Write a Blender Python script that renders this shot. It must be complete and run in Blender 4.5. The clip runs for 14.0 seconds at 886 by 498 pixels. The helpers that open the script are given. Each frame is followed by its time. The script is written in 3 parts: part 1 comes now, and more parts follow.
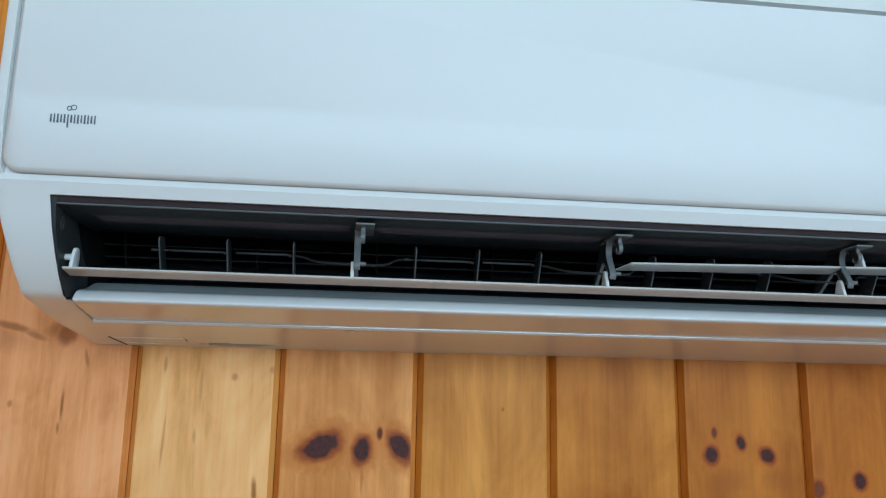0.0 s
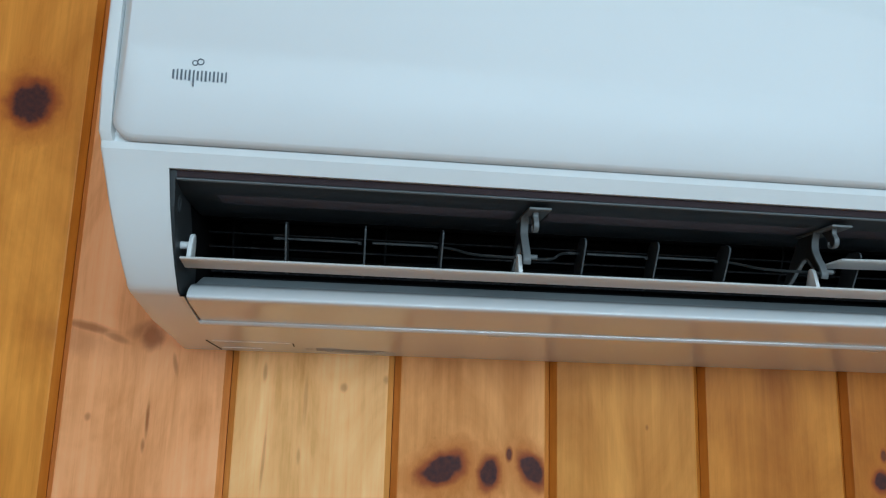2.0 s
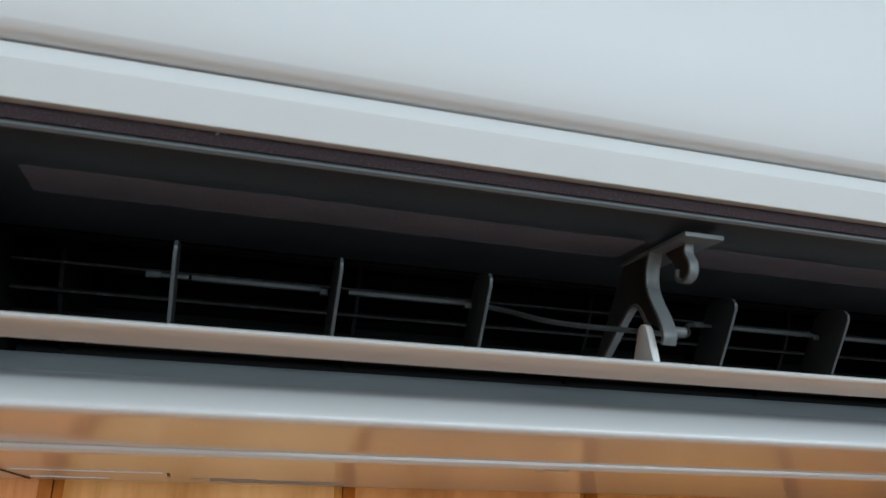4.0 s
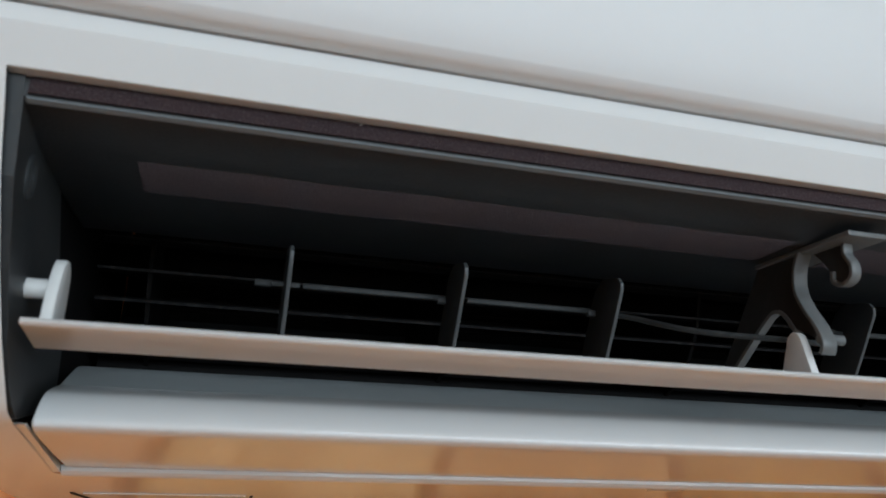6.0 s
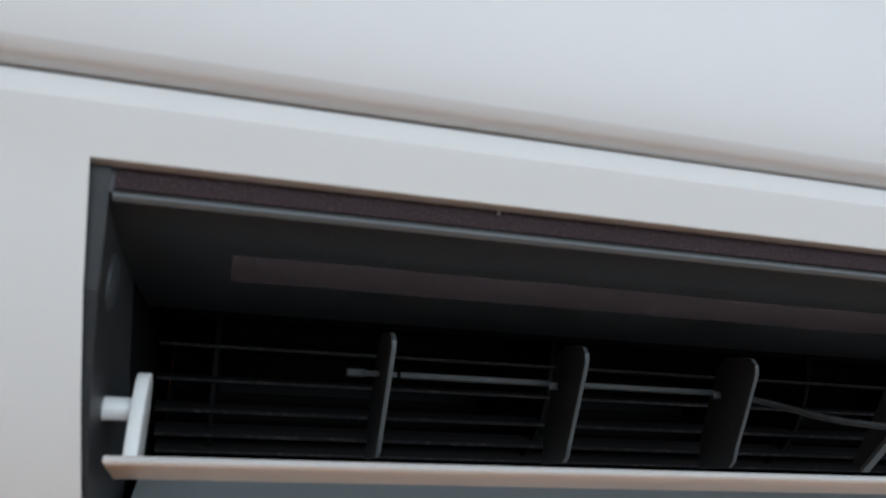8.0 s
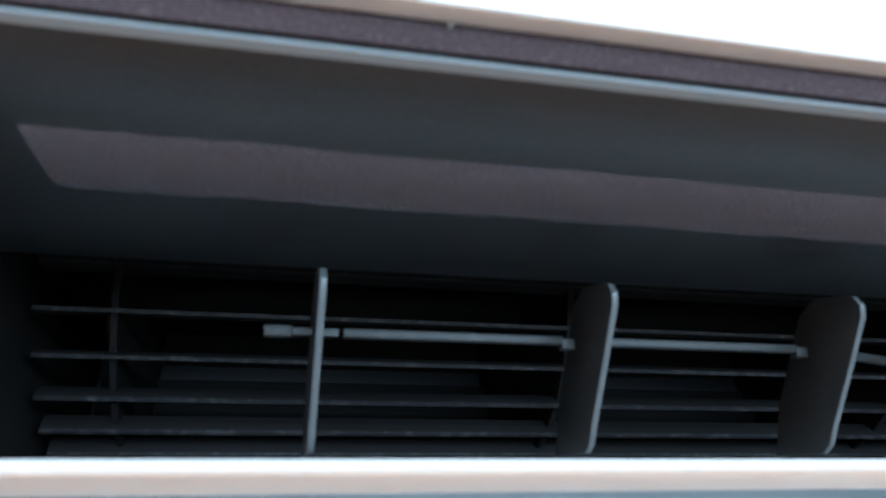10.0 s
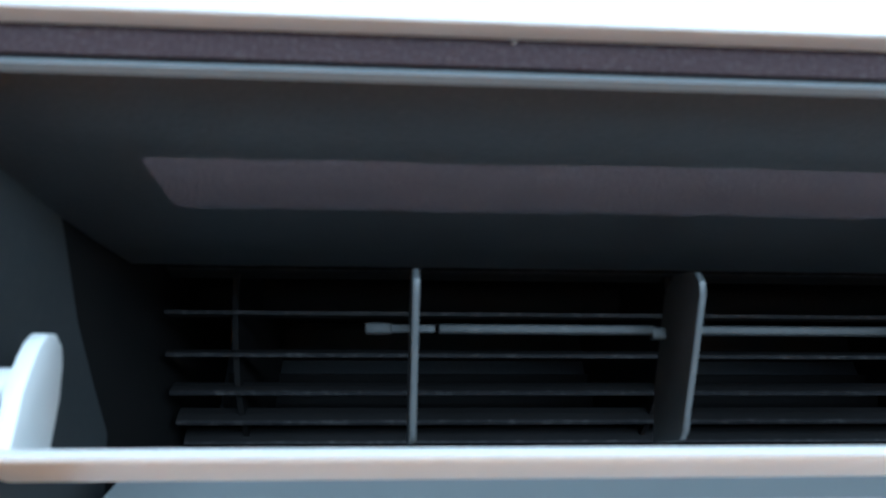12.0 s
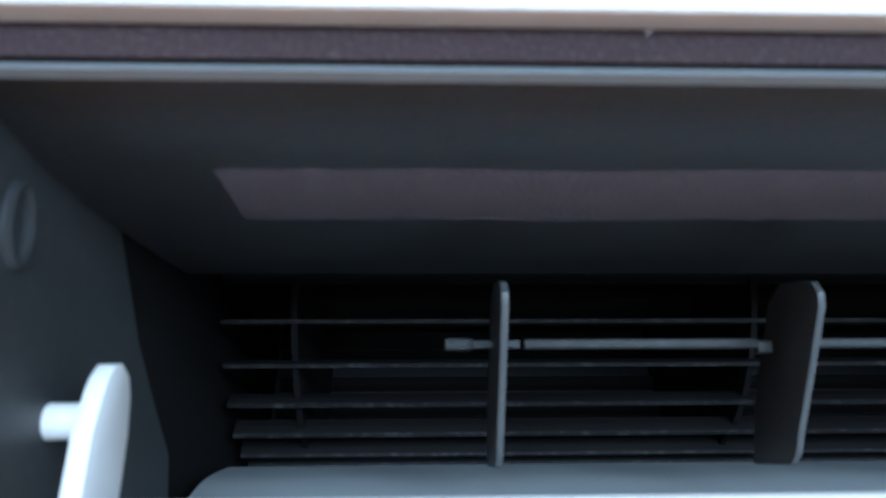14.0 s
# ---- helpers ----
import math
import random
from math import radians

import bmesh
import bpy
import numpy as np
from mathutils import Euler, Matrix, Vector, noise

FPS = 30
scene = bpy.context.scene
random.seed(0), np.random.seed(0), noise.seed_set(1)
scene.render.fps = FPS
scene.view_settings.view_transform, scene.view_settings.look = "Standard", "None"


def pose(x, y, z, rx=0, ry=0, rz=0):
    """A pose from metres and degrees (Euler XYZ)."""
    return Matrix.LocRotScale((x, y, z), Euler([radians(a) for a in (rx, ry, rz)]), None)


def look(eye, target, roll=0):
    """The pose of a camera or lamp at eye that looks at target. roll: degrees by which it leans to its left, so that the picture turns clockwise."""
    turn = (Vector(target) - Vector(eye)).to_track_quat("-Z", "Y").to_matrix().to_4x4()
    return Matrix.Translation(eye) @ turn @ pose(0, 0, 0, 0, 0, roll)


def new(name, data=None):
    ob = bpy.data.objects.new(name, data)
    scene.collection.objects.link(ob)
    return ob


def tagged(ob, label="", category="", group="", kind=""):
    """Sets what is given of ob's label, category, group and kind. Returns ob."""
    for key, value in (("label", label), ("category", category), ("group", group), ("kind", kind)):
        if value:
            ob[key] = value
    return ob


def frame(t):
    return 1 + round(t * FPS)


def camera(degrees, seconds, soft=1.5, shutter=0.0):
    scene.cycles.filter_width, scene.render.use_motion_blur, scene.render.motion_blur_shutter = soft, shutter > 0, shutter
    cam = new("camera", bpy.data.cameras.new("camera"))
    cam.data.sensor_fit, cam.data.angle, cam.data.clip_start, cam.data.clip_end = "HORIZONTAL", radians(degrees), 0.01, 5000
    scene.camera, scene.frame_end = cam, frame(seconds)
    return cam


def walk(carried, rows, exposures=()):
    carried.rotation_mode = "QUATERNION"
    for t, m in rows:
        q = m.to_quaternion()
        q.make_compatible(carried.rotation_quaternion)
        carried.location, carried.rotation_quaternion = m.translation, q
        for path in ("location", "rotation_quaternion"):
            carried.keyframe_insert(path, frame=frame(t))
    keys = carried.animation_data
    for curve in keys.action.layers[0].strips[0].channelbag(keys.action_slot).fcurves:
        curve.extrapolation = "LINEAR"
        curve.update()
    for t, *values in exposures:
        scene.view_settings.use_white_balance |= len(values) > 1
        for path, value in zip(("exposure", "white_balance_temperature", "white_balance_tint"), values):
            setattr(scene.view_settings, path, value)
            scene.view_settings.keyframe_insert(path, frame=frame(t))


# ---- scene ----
cam = camera(60.07, 14.0, soft=1.2)
cam.data.dof.use_dof, cam.data.dof.focus_distance, cam.data.dof.aperture_fstop = True, 0.55, 34
# seconds, place, yaw, pitch, roll
PATH = (
    (0, 0.2819, -0.7393, 1.9601, -6.58, 10.86, 1.11),
    (0.5, 0.2734, -0.7334, 1.9621, -7.00, 10.71, 1.05),
    (1, 0.2821, -0.7342, 1.9651, -6.94, 10.60, 1.03),
    (1.5, 0.2585, -0.7039, 1.9643, -6.72, 10.60, 0.94),
    (2, 0.1792, -0.6327, 1.9687, -6.56, 10.93, 1.67),
    (2.5, 0.1307, -0.5621, 1.9758, -12.32, 14.13, 2.99),
    (3, 0.1610, -0.4816, 1.9822, -16.03, 16.25, 1.65),
    (3.5, 0.1662, -0.4153, 2.0032, -15.71, 16.01, 1.99),
    (4, 0.1515, -0.3871, 2.0115, -15.76, 15.87, 1.98),
    (4.2, 0.1477, -0.3804, 2.0096, -15.74, 16.31, 2.14),
    (6.5, 0.1170, -0.3577, 2.0201, -15.29, 16.59, 1.07),
    (7, 0.1117, -0.3616, 2.0315, -14.83, 16.82, 0.93),
    (7.5, 0.0965, -0.3542, 2.0427, -14.71, 16.85, 1.35),
    (7.7, 0.0968, -0.3448, 2.0420, -15.18, 16.41, 1.45),
    (9.8, 0.1244, -0.2762, 2.0434, -12.94, 16.64, 0.03),
    (10, 0.1267, -0.2729, 2.0424, -13.00, 16.34, -0.24),
    (10.5, 0.1288, -0.2717, 2.0419, -8.79, 17.20, -0.64),
    (11, 0.1317, -0.2710, 2.0400, -6.26, 16.04, -0.49),
    (11.5, 0.1319, -0.2773, 2.0406, -5.19, 15.89, -0.47),
    (12, 0.1297, -0.2804, 2.0424, -4.32, 15.46, -0.34),
    (12.5, 0.1304, -0.2787, 2.0428, -3.74, 14.92, -0.35),
    (13, 0.1304, -0.2770, 2.0436, -3.29, 15.02, -0.51),
    (13.5, 0.1282, -0.2724, 2.0448, -3.01, 14.67, -0.64),
    (14, 0.1205, -0.2699, 2.0495, -2.31, 14.35, -0.50),
)
EXPOSURES = (
    (0.0, 0.05, 6080, 11), (3.3, -0.02, 6260, 11), (4.2, 0.05, 6900, 19), (6.5, 0.05, 7050, 22), (7.6, -0.05, 7050, 24),
    (9.8, 1.68, 6000, 14), (10.6, 1.50, 5650, 12), (12.0, 1.32, 5700, 13), (14.0, 1.35, 5720, 17),
)
walk(cam, [(t, pose(x, y, z, 90 + p, 0, w) @ pose(0, 0, 0, 0, 0, r)) for t, x, y, z, w, p, r in PATH], EXPOSURES)

# ---------------------------------------------------------------- light
world = bpy.data.worlds.new("sky")
scene.world = world
world.use_nodes = True
wn = world.node_tree.nodes
sky = wn.new("ShaderNodeTexSky")
sky.sky_type = "NISHITA"
sky.sun_disc = False
sky.sun_elevation, sky.sun_rotation = radians(38), radians(150)
world.node_tree.links.new(sky.outputs["Color"], wn["Background"].inputs["Color"])
wn["Background"].inputs["Strength"].default_value = 0.10

sun_data = bpy.data.lights.new("sun", "SUN")
sun_data.energy, sun_data.angle, sun_data.color = 0.5, radians(12), (1.0, 0.95, 0.88)
sun = new("sun", sun_data)
sun.matrix_world = look((1.5, -6.0, 6.0), (0.6, -2.4, 0.0))

RX0, RX1, RY0, RZ1 = -1.9, 3.0, -2.7, 3.10     # the room
# daylight of the window behind the camera, in its opening
WIN = (-0.6, 2.4, 2.02, 2.93)      # x0, x1, z0, z1 in the south wall
day_data = bpy.data.lights.new("window_daylight", "AREA")
day_data.shape, day_data.size, day_data.size_y = "RECTANGLE", WIN[1] - WIN[0] - 0.1, WIN[3] - WIN[2] - 0.1
day_data.energy, day_data.color = 54, (0.62, 0.87, 1.0)
day = new("window_daylight", day_data)
day.matrix_world = look(((WIN[0] + WIN[1]) / 2, RY0 - 0.02, (WIN[2] + WIN[3]) / 2), ((WIN[0] + WIN[1]) / 2, 0, (WIN[2] + WIN[3]) / 2))


# ---------------------------------------------------------------- materials
def base_material(name):
    m = bpy.data.materials.new(name)
    m.use_nodes = True
    return m, m.node_tree.nodes, m.node_tree.links, m.node_tree.nodes["Principled BSDF"]


def plastic(name, colour, rough, vary=0.06, scale=60.0, bump=0.02, dust=0.0, coat=0.0, spec=0.5, grit=420.0):
    """Moulded plastic: slight tone and gloss variation, fine pebble relief, a little dust."""
    m, n, l, b = base_material(name)
    geo = n.new("ShaderNodeNewGeometry")
    big = n.new("ShaderNodeTexNoise")
    big.inputs["Scale"].default_value, big.inputs["Detail"].default_value = 9.0, 4.0
    fine = n.new("ShaderNodeTexNoise")
    fine.inputs["Scale"].default_value, fine.inputs["Detail"].default_value = scale * 20, 3.0
    for t in (big, fine):
        l.new(geo.outputs["Position"], t.inputs["Vector"])
    ramp = n.new("ShaderNodeMix")
    ramp.data_type = "RGBA"
    ramp.inputs["A"].default_value = (*[c * (1 - vary) for c in colour], 1)
    ramp.inputs["B"].default_value = (*[min(1, c * (1 + vary)) for c in colour], 1)
    l.new(big.outputs["Fac"], ramp.inputs["Factor"])
    out = ramp.outputs["Result"]
    if dust:
        speck = n.new("ShaderNodeTexNoise")
        speck.inputs["Scale"].default_value, speck.inputs["Detail"].default_value = grit, 6.0
        l.new(geo.outputs["Position"], speck.inputs["Vector"])
        thin = n.new("ShaderNodeMapRange")
        thin.inputs["From Min"].default_value, thin.inputs["From Max"].default_value = 0.52, 0.78
        thin.inputs["To Max"].default_value = dust
        l.new(speck.outputs["Fac"], thin.inputs["Value"])
        over = n.new("ShaderNodeMix")
        over.data_type = "RGBA"
        over.inputs["B"].default_value = (0.30, 0.28, 0.27, 1)
        l.new(thin.outputs["Result"], over.inputs["Factor"])
        l.new(out, over.inputs["A"])
        out = over.outputs["Result"]
    l.new(out, b.inputs["Base Color"])
    gloss = n.new("ShaderNodeMapRange")
    gloss.inputs["To Min"].default_value, gloss.inputs["To Max"].default_value = rough * 0.85, rough * 1.2
    l.new(big.outputs["Fac"], gloss.inputs["Value"])
    l.new(gloss.outputs["Result"], b.inputs["Roughness"])
    b.inputs["Coat Weight"].default_value = coat
    b.inputs["Specular IOR Level"].default_value = spec
    if bump:
        bp = n.new("ShaderNodeBump")
        bp.inputs["Strength"].default_value, bp.inputs["Distance"].default_value = bump, 0.0004
        l.new(fine.outputs["Fac"], bp.inputs["Height"])
        l.new(bp.outputs["Normal"], b.inputs["Normal"])
    return m


# x, z, half width, half height, lean in degrees, darkness
KNOTS = (
    (0.2565, 1.912, 0.0180, 0.0105, 22, 1.0), (0.2946, 1.909, 0.0078, 0.0115, -8, 1.0), (0.3109, 1.9243, 0.0024, 0.0050, 0, 0.8),
    (0.3303, 1.912, 0.0088, 0.0135, 35, 1.0), (0.6366, 1.908, 0.0070, 0.0080, -10, 1.1), (0.6670, 1.920, 0.0045, 0.0065, 10, 1.1),
    (0.6945, 1.908, 0.0085, 0.0065, -35, 1.1), (0.6400, 1.930, 0.0028, 0.0050, 0, 0.7), (0.7910, 1.884, 0.0068, 0.0080, 15, 1.2),
    (0.7450, 1.876, 0.0080, 0.0090, 0, 0.6), (-0.0920, 2.197, 0.0165, 0.0180, -20, 1.0),
)
STREAKS = (
    (0.0247, 1.945, 0.0014, 0.0120, 0, 0.8), (0.0230, 1.925, 0.0014, 0.0050, 0, 0.6), (0.1150, 1.918, 0.0013, 0.0260, -2, 0.42),
    (0.1985, 1.872, 0.0024, 0.0110, 5, 0.8), (0.4281, 1.9485, 0.0014, 0.0024, 0, 0.6), (-0.0260, 2.0150, 0.0200, 0.0036, -12, 0.65), (-0.0060, 2.0080, 0.0120, 0.0030, -20, 0.5),
    (0.0230, 2.0100, 0.0090, 0.0110, 10, 0.75), (-0.0380, 2.0060, 0.0300, 0.0120, -14, 0.30), (0.0180, 2.0160, 0.0160, 0.0060, 25, 0.45), (0.0420, 1.9880, 0.0016, 0.0080, 12, 0.5), (-0.0200, 1.9460, 0.0022, 0.0030, 0, 0.5), (0.1450, 1.9650, 0.0016, 0.0180, 0, 0.28), (0.1420, 1.9200, 0.0013, 0.0060, 0, 0.3), (0.1750, 1.9740, 0.0030, 0.0036, 0, 0.45), (0.1120, 1.9840, 0.0018, 0.0070, 0, 0.4),
    (0.2090, 1.9810, 0.0026, 0.0034, 0, 0.35), (0.6520, 1.8820, 0.0220, 0.0140, 20, 0.40), (0.7050, 1.8850, 0.0200, 0.0120, -20, 0.36),
    (0.7490, 1.9000, 0.0060, 0.0220, 0, 0.35), (0.2955, 1.8820, 0.0014, 0.0140, 0, 0.40),
)


def pine(name, knots=(), streaks=(), shade=None):
    """Varnished knotty pine: streaked grain along z, tone board by board from the object's colour, knots with a red halo."""
    m, n, l, b = base_material(name)
    geo, info = n.new("ShaderNodeNewGeometry"), n.new("ShaderNodeObjectInfo")
    pos = geo.outputs["Position"]

    def math_node(op, a, c=None):
        q = n.new("ShaderNodeMath")
        q.operation = op
        for i, s in enumerate((a, c)):
            if s is None:
                continue
            if isinstance(s, (int, float)):
                q.inputs[i].default_value = s
            else:
                l.new(s, q.inputs[i])
        return q.outputs[0]

    wob = n.new("ShaderNodeTexNoise")
    wob.inputs["Scale"].default_value, wob.inputs["Detail"].default_value = 80.0, 4.0
    l.new(pos, wob.inputs["Vector"])
    wobble = math_node("MULTIPLY", math_node("SUBTRACT", wob.outputs["Fac"], 0.5), 0.85)
    core = halo = rim = stain = None
    for x, z, rx, rz, lean, dark in knots + streaks:
        mp = n.new("ShaderNodeMapping")
        mp.vector_type = "TEXTURE"
        mp.inputs["Location"].default_value = (x, 0, z)
        mp.inputs["Rotation"].default_value = (0, radians(-lean), 0)
        mp.inputs["Scale"].default_value = (rx, 1.0, rz)
        l.new(pos, mp.inputs["Vector"])
        ln = n.new("ShaderNodeVectorMath")
        ln.operation = "LENGTH"
        l.new(mp.outputs["Vector"], ln.inputs[0])
        d = math_node("ADD", ln.outputs["Value"], wobble)
        soft = (x, z, rx, rz, lean, dark) in streaks
        r1, r2, r3 = (n.new("ShaderNodeMapRange") for _ in range(3))
        for r, lo, hi, k in ((r1, 1.5 if soft else 1.05, 0.3 if soft else 0.72, min(1, dark)), (r2, 2.7, 0.9, min(1, dark) * 0.68), (r3, 1.55, 0.95, min(1, dark) * 0.85)):
            r.interpolation_type = "SMOOTHSTEP"
            r.inputs["From Min"].default_value, r.inputs["From Max"].default_value = lo, hi
            r.inputs["To Max"].default_value = k
            l.new(d, r.inputs["Value"])
        if (x, z, rx, rz, lean, dark) in streaks:
            stain = r1.outputs["Result"] if stain is None else math_node("MAXIMUM", stain, r1.outputs["Result"])
            continue
        core = r1.outputs["Result"] if core is None else math_node("MAXIMUM", core, r1.outputs["Result"])
        halo = r2.outputs["Result"] if halo is None else math_node("MAXIMUM", halo, r2.outputs["Result"])
        rim = r3.outputs["Result"] if rim is None else math_node("MAXIMUM", rim, r3.outputs["Result"])

    if core is not None:      # paler flecks inside the knots
        fleck = n.new("ShaderNodeTexNoise")
        fleck.inputs["Scale"].default_value, fleck.inputs["Detail"].default_value = 260.0, 4.0
        l.new(pos, fleck.inputs["Vector"])
        core = math_node("MULTIPLY", core, math_node("ADD", math_node("MULTIPLY", fleck.outputs["Fac"], -0.5), 1.15))
        core = math_node("MINIMUM", core, 1.0)
    shift = n.new("ShaderNodeCombineXYZ")
    l.new(math_node("MULTIPLY", info.outputs["Random"], 7.0), shift.inputs["X"])
    l.new(math_node("MULTIPLY", info.outputs["Random"], 13.0), shift.inputs["Z"])
    if halo is not None:
        l.new(math_node("MULTIPLY", halo, 0.012), shift.inputs["Y"])
    moved = n.new("ShaderNodeVectorMath")
    l.new(pos, moved.inputs[0])
    l.new(shift.outputs["Vector"], moved.inputs[1])

    def grain(sx, sz, detail, rough=0.55, dist=0.0):
        mp = n.new("ShaderNodeMapping")
        mp.inputs["Scale"].default_value = (sx, sx, sz)
        l.new(moved.outputs["Vector"], mp.inputs["Vector"])
        t = n.new("ShaderNodeTexNoise")
        t.inputs["Scale"].default_value, t.inputs["Detail"].default_value = 1.0, detail
        t.inputs["Roughness"].default_value, t.inputs["Distortion"].default_value = rough, dist
        l.new(mp.outputs["Vector"], t.inputs["Vector"])
        return t.outputs["Fac"]

    broad, rings, fibre = grain(26, 3.2, 4, dist=0.6), grain(190, 5.0, 3, dist=0.3), grain(900, 30.0, 3)
    cloud = grain(14, 6, 5, rough=0.62, dist=0.8)
    tint = n.new("ShaderNodeValToRGB")
    tint.color_ramp.elements[0].position, tint.color_ramp.elements[1].position = 0.36, 0.62
    tint.color_ramp.elements[0].color = (0.52, 0.175, 0.020, 1)
    tint.color_ramp.elements[1].color = (0.93, 0.415, 0.100, 1)
    mixv = math_node("ADD", math_node("MULTIPLY", broad, 0.36), math_node("ADD", math_node("MULTIPLY", rings, 0.16), math_node("MULTIPLY", cloud, 0.48)))
    l.new(mixv, tint.inputs["Fac"])
    tone = n.new("ShaderNodeMix")
    tone.data_type, tone.blend_type = "RGBA", "MULTIPLY"
    tone.inputs["Factor"].default_value = 1.0
    l.new(tint.outputs["Color"], tone.inputs["A"])
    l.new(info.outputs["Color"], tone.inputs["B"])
    col = tone.outputs["Result"]
    if shade:       # deeper, more golden tone for the groove faces
        deep = n.new("ShaderNodeMix")
        deep.data_type, deep.blend_type = "RGBA", "MULTIPLY"
        deep.inputs["Factor"].default_value, deep.inputs["B"].default_value = 1.0, (*shade, 1)
        l.new(col, deep.inputs["A"])
        col = deep.outputs["Result"]
    fib = n.new("ShaderNodeMix")
    fib.data_type, fib.blend_type = "RGBA", "MULTIPLY"
    fib.inputs["B"].default_value = (0.80, 0.70, 0.58, 1)
    fr = n.new("ShaderNodeMapRange")
    fr.inputs["From Min"].default_value, fr.inputs["From Max"].default_value, fr.inputs["To Max"].default_value = 0.54, 0.78, 0.45
    l.new(fibre, fr.inputs["Value"])
    l.new(fr.outputs["Result"], fib.inputs["Factor"])
    l.new(col, fib.inputs["A"])
    col = fib.outputs["Result"]
    for mask, colour in ((stain, (0.33, 0.080, 0.016, 1)), (halo, (0.56, 0.150, 0.020, 1)), (rim, (0.30, 0.052, 0.012, 1)), (core, (0.050, 0.018, 0.020, 1))):
        if mask is None:
            continue
        mx = n.new("ShaderNodeMix")
        mx.data_type = "RGBA"
        mx.inputs["B"].default_value = colour
        l.new(mask, mx.inputs["Factor"])
        l.new(col, mx.inputs["A"])
        col = mx.outputs["Result"]
    l.new(col, b.inputs["Base Color"])
    rg = n.new("ShaderNodeMapRange")
    b.inputs["Specular IOR Level"].default_value = 0.20
    rg.inputs["To Min"].default_value, rg.inputs["To Max"].default_value = 0.45, 0.62
    l.new(broad, rg.inputs["Value"])
    l.new(rg.outputs["Result"], b.inputs["Roughness"])
    b.inputs["Coat Weight"].default_value, b.inputs["Coat Roughness"].default_value = 0.05, 0.20
    bp = n.new("ShaderNodeBump")
    bp.inputs["Strength"].default_value, bp.inputs["Distance"].default_value = 0.25, 0.0006
    l.new(math_node("ADD", rings, math_node("MULTIPLY", fibre, 0.5)), bp.inputs["Height"])
    l.new(bp.outputs["Normal"], b.inputs["Normal"])
    return m


WHITE = plastic("white_casing_plastic", (0.78, 0.78, 0.77), 0.36, vary=0.02, bump=0.03)
GLOSSY = plastic("polished_white_plastic", (0.80, 0.80, 0.795), 0.16, vary=0.02, bump=0.02, coat=0.08)
DUCT_FLOOR = plastic("blue_grey_plastic", (0.31, 0.335, 0.34), 0.40, vary=0.05, bump=0.05, dust=0.05)
FLOOR_WOOD = plastic("light_wood_floor", (0.52, 0.45, 0.40), 0.6, vary=0.12, bump=0.3, scale=30)
PANEL = plastic("white_panel_plastic", (0.78, 0.785, 0.785), 0.46, vary=0.02, bump=0.03)
VANE_WHITE = plastic("flap_plastic", (0.78, 0.775, 0.76), 0.30, vary=0.03, bump=0.03)
GREY = plastic("bracket_plastic", (0.13, 0.138, 0.14), 0.42, vary=0.12, bump=0.06, dust=0.08)
ROD = plastic("dark_rod_plastic", (0.023, 0.024, 0.024), 0.5, vary=0.2, bump=0.06, dust=0.08, spec=0.25)
DARK = plastic("charcoal_duct_plastic", (0.0175, 0.0195, 0.0225), 0.45, vary=0.25, bump=0.30, dust=0.06, grit=1500)
LIP = plastic("grey_lip_plastic", (0.15, 0.17, 0.18), 0.35, vary=0.08, bump=0.05)
FELT = plastic("flocked_pad", (0.112, 0.100, 0.120), 0.9, vary=0.35, bump=1.0, scale=90, dust=0.30, spec=0.2, grit=1800)
CHEEK = plastic("cheek_plastic", (0.031, 0.034, 0.036), 0.5, vary=0.15, bump=0.08, dust=0.04)
STRIP = plastic("brown_flocked_strip", (0.046, 0.030, 0.033), 0.9, vary=0.3, bump=1.0, scale=90, dust=0.22, spec=0.15, grit=1800)
FAN = plastic("black_fan_plastic", (0.0105, 0.0097, 0.0097), 0.65, vary=0.2, bump=0.05, spec=0.08)
FINS = plastic("dark_vane_plastic", (0.026, 0.026, 0.026), 0.45, vary=0.15, bump=0.06, dust=0.05)
RIM = plastic("glint_grey_edge", (0.075, 0.081, 0.084), 0.40, vary=0.15, bump=0.06)
PALE_EDGE = plastic("pale_blade_edge", (0.016, 0.015, 0.016), 0.5, vary=0.9, bump=0.2, dust=0.16, spec=0.12)
INK = plastic("grey_print", (0.10, 0.115, 0.14), 0.40, vary=0.05, bump=0.0)
FAINT = plastic("faint_grey_print", (0.36, 0.34, 0.32), 0.45, vary=0.05, bump=0.0)
HOLE = plastic("black_slot", (0.012, 0.012, 0.012), 0.6, vary=0.1, bump=0.0)
PAINT = plastic("white_wall_paint", (0.66, 0.67, 0.66), 0.6, vary=0.04, bump=0.10, scale=20)
PINE = pine("knotty_pine", KNOTS, STREAKS)
PLAIN_PINE = pine("pine_planks")
GROOVE = pine("pine_groove_tone", shade=(0.76, 0.62, 0.38))
mg, ng, lg, bg = base_material("window_glass")
bg.inputs["Transmission Weight"].default_value, bg.inputs["Roughness"].default_value = 1.0, 0.0
bg.inputs["Base Color"].default_value = (0.96, 0.99, 0.98, 1)
GLASS = mg


# ---------------------------------------------------------------- mesh helpers
def finish(name, bm, material, parent=None, label="", smooth=32):
    bmesh.ops.remove_doubles(bm, verts=bm.verts, dist=0.00001)
    bmesh.ops.recalc_face_normals(bm, faces=bm.faces)
    me = bpy.data.meshes.new(name)
    bm.to_mesh(me)
    bm.free()
    if smooth:
        me.polygons.foreach_set("use_smooth", [True] * len(me.polygons))
        me.set_sharp_from_angle(angle=radians(smooth))
    me.materials.append(material)
    ob = new(name, me)
    ob.parent = parent
    if label:
        tagged(ob, label)
    return ob


part = finish


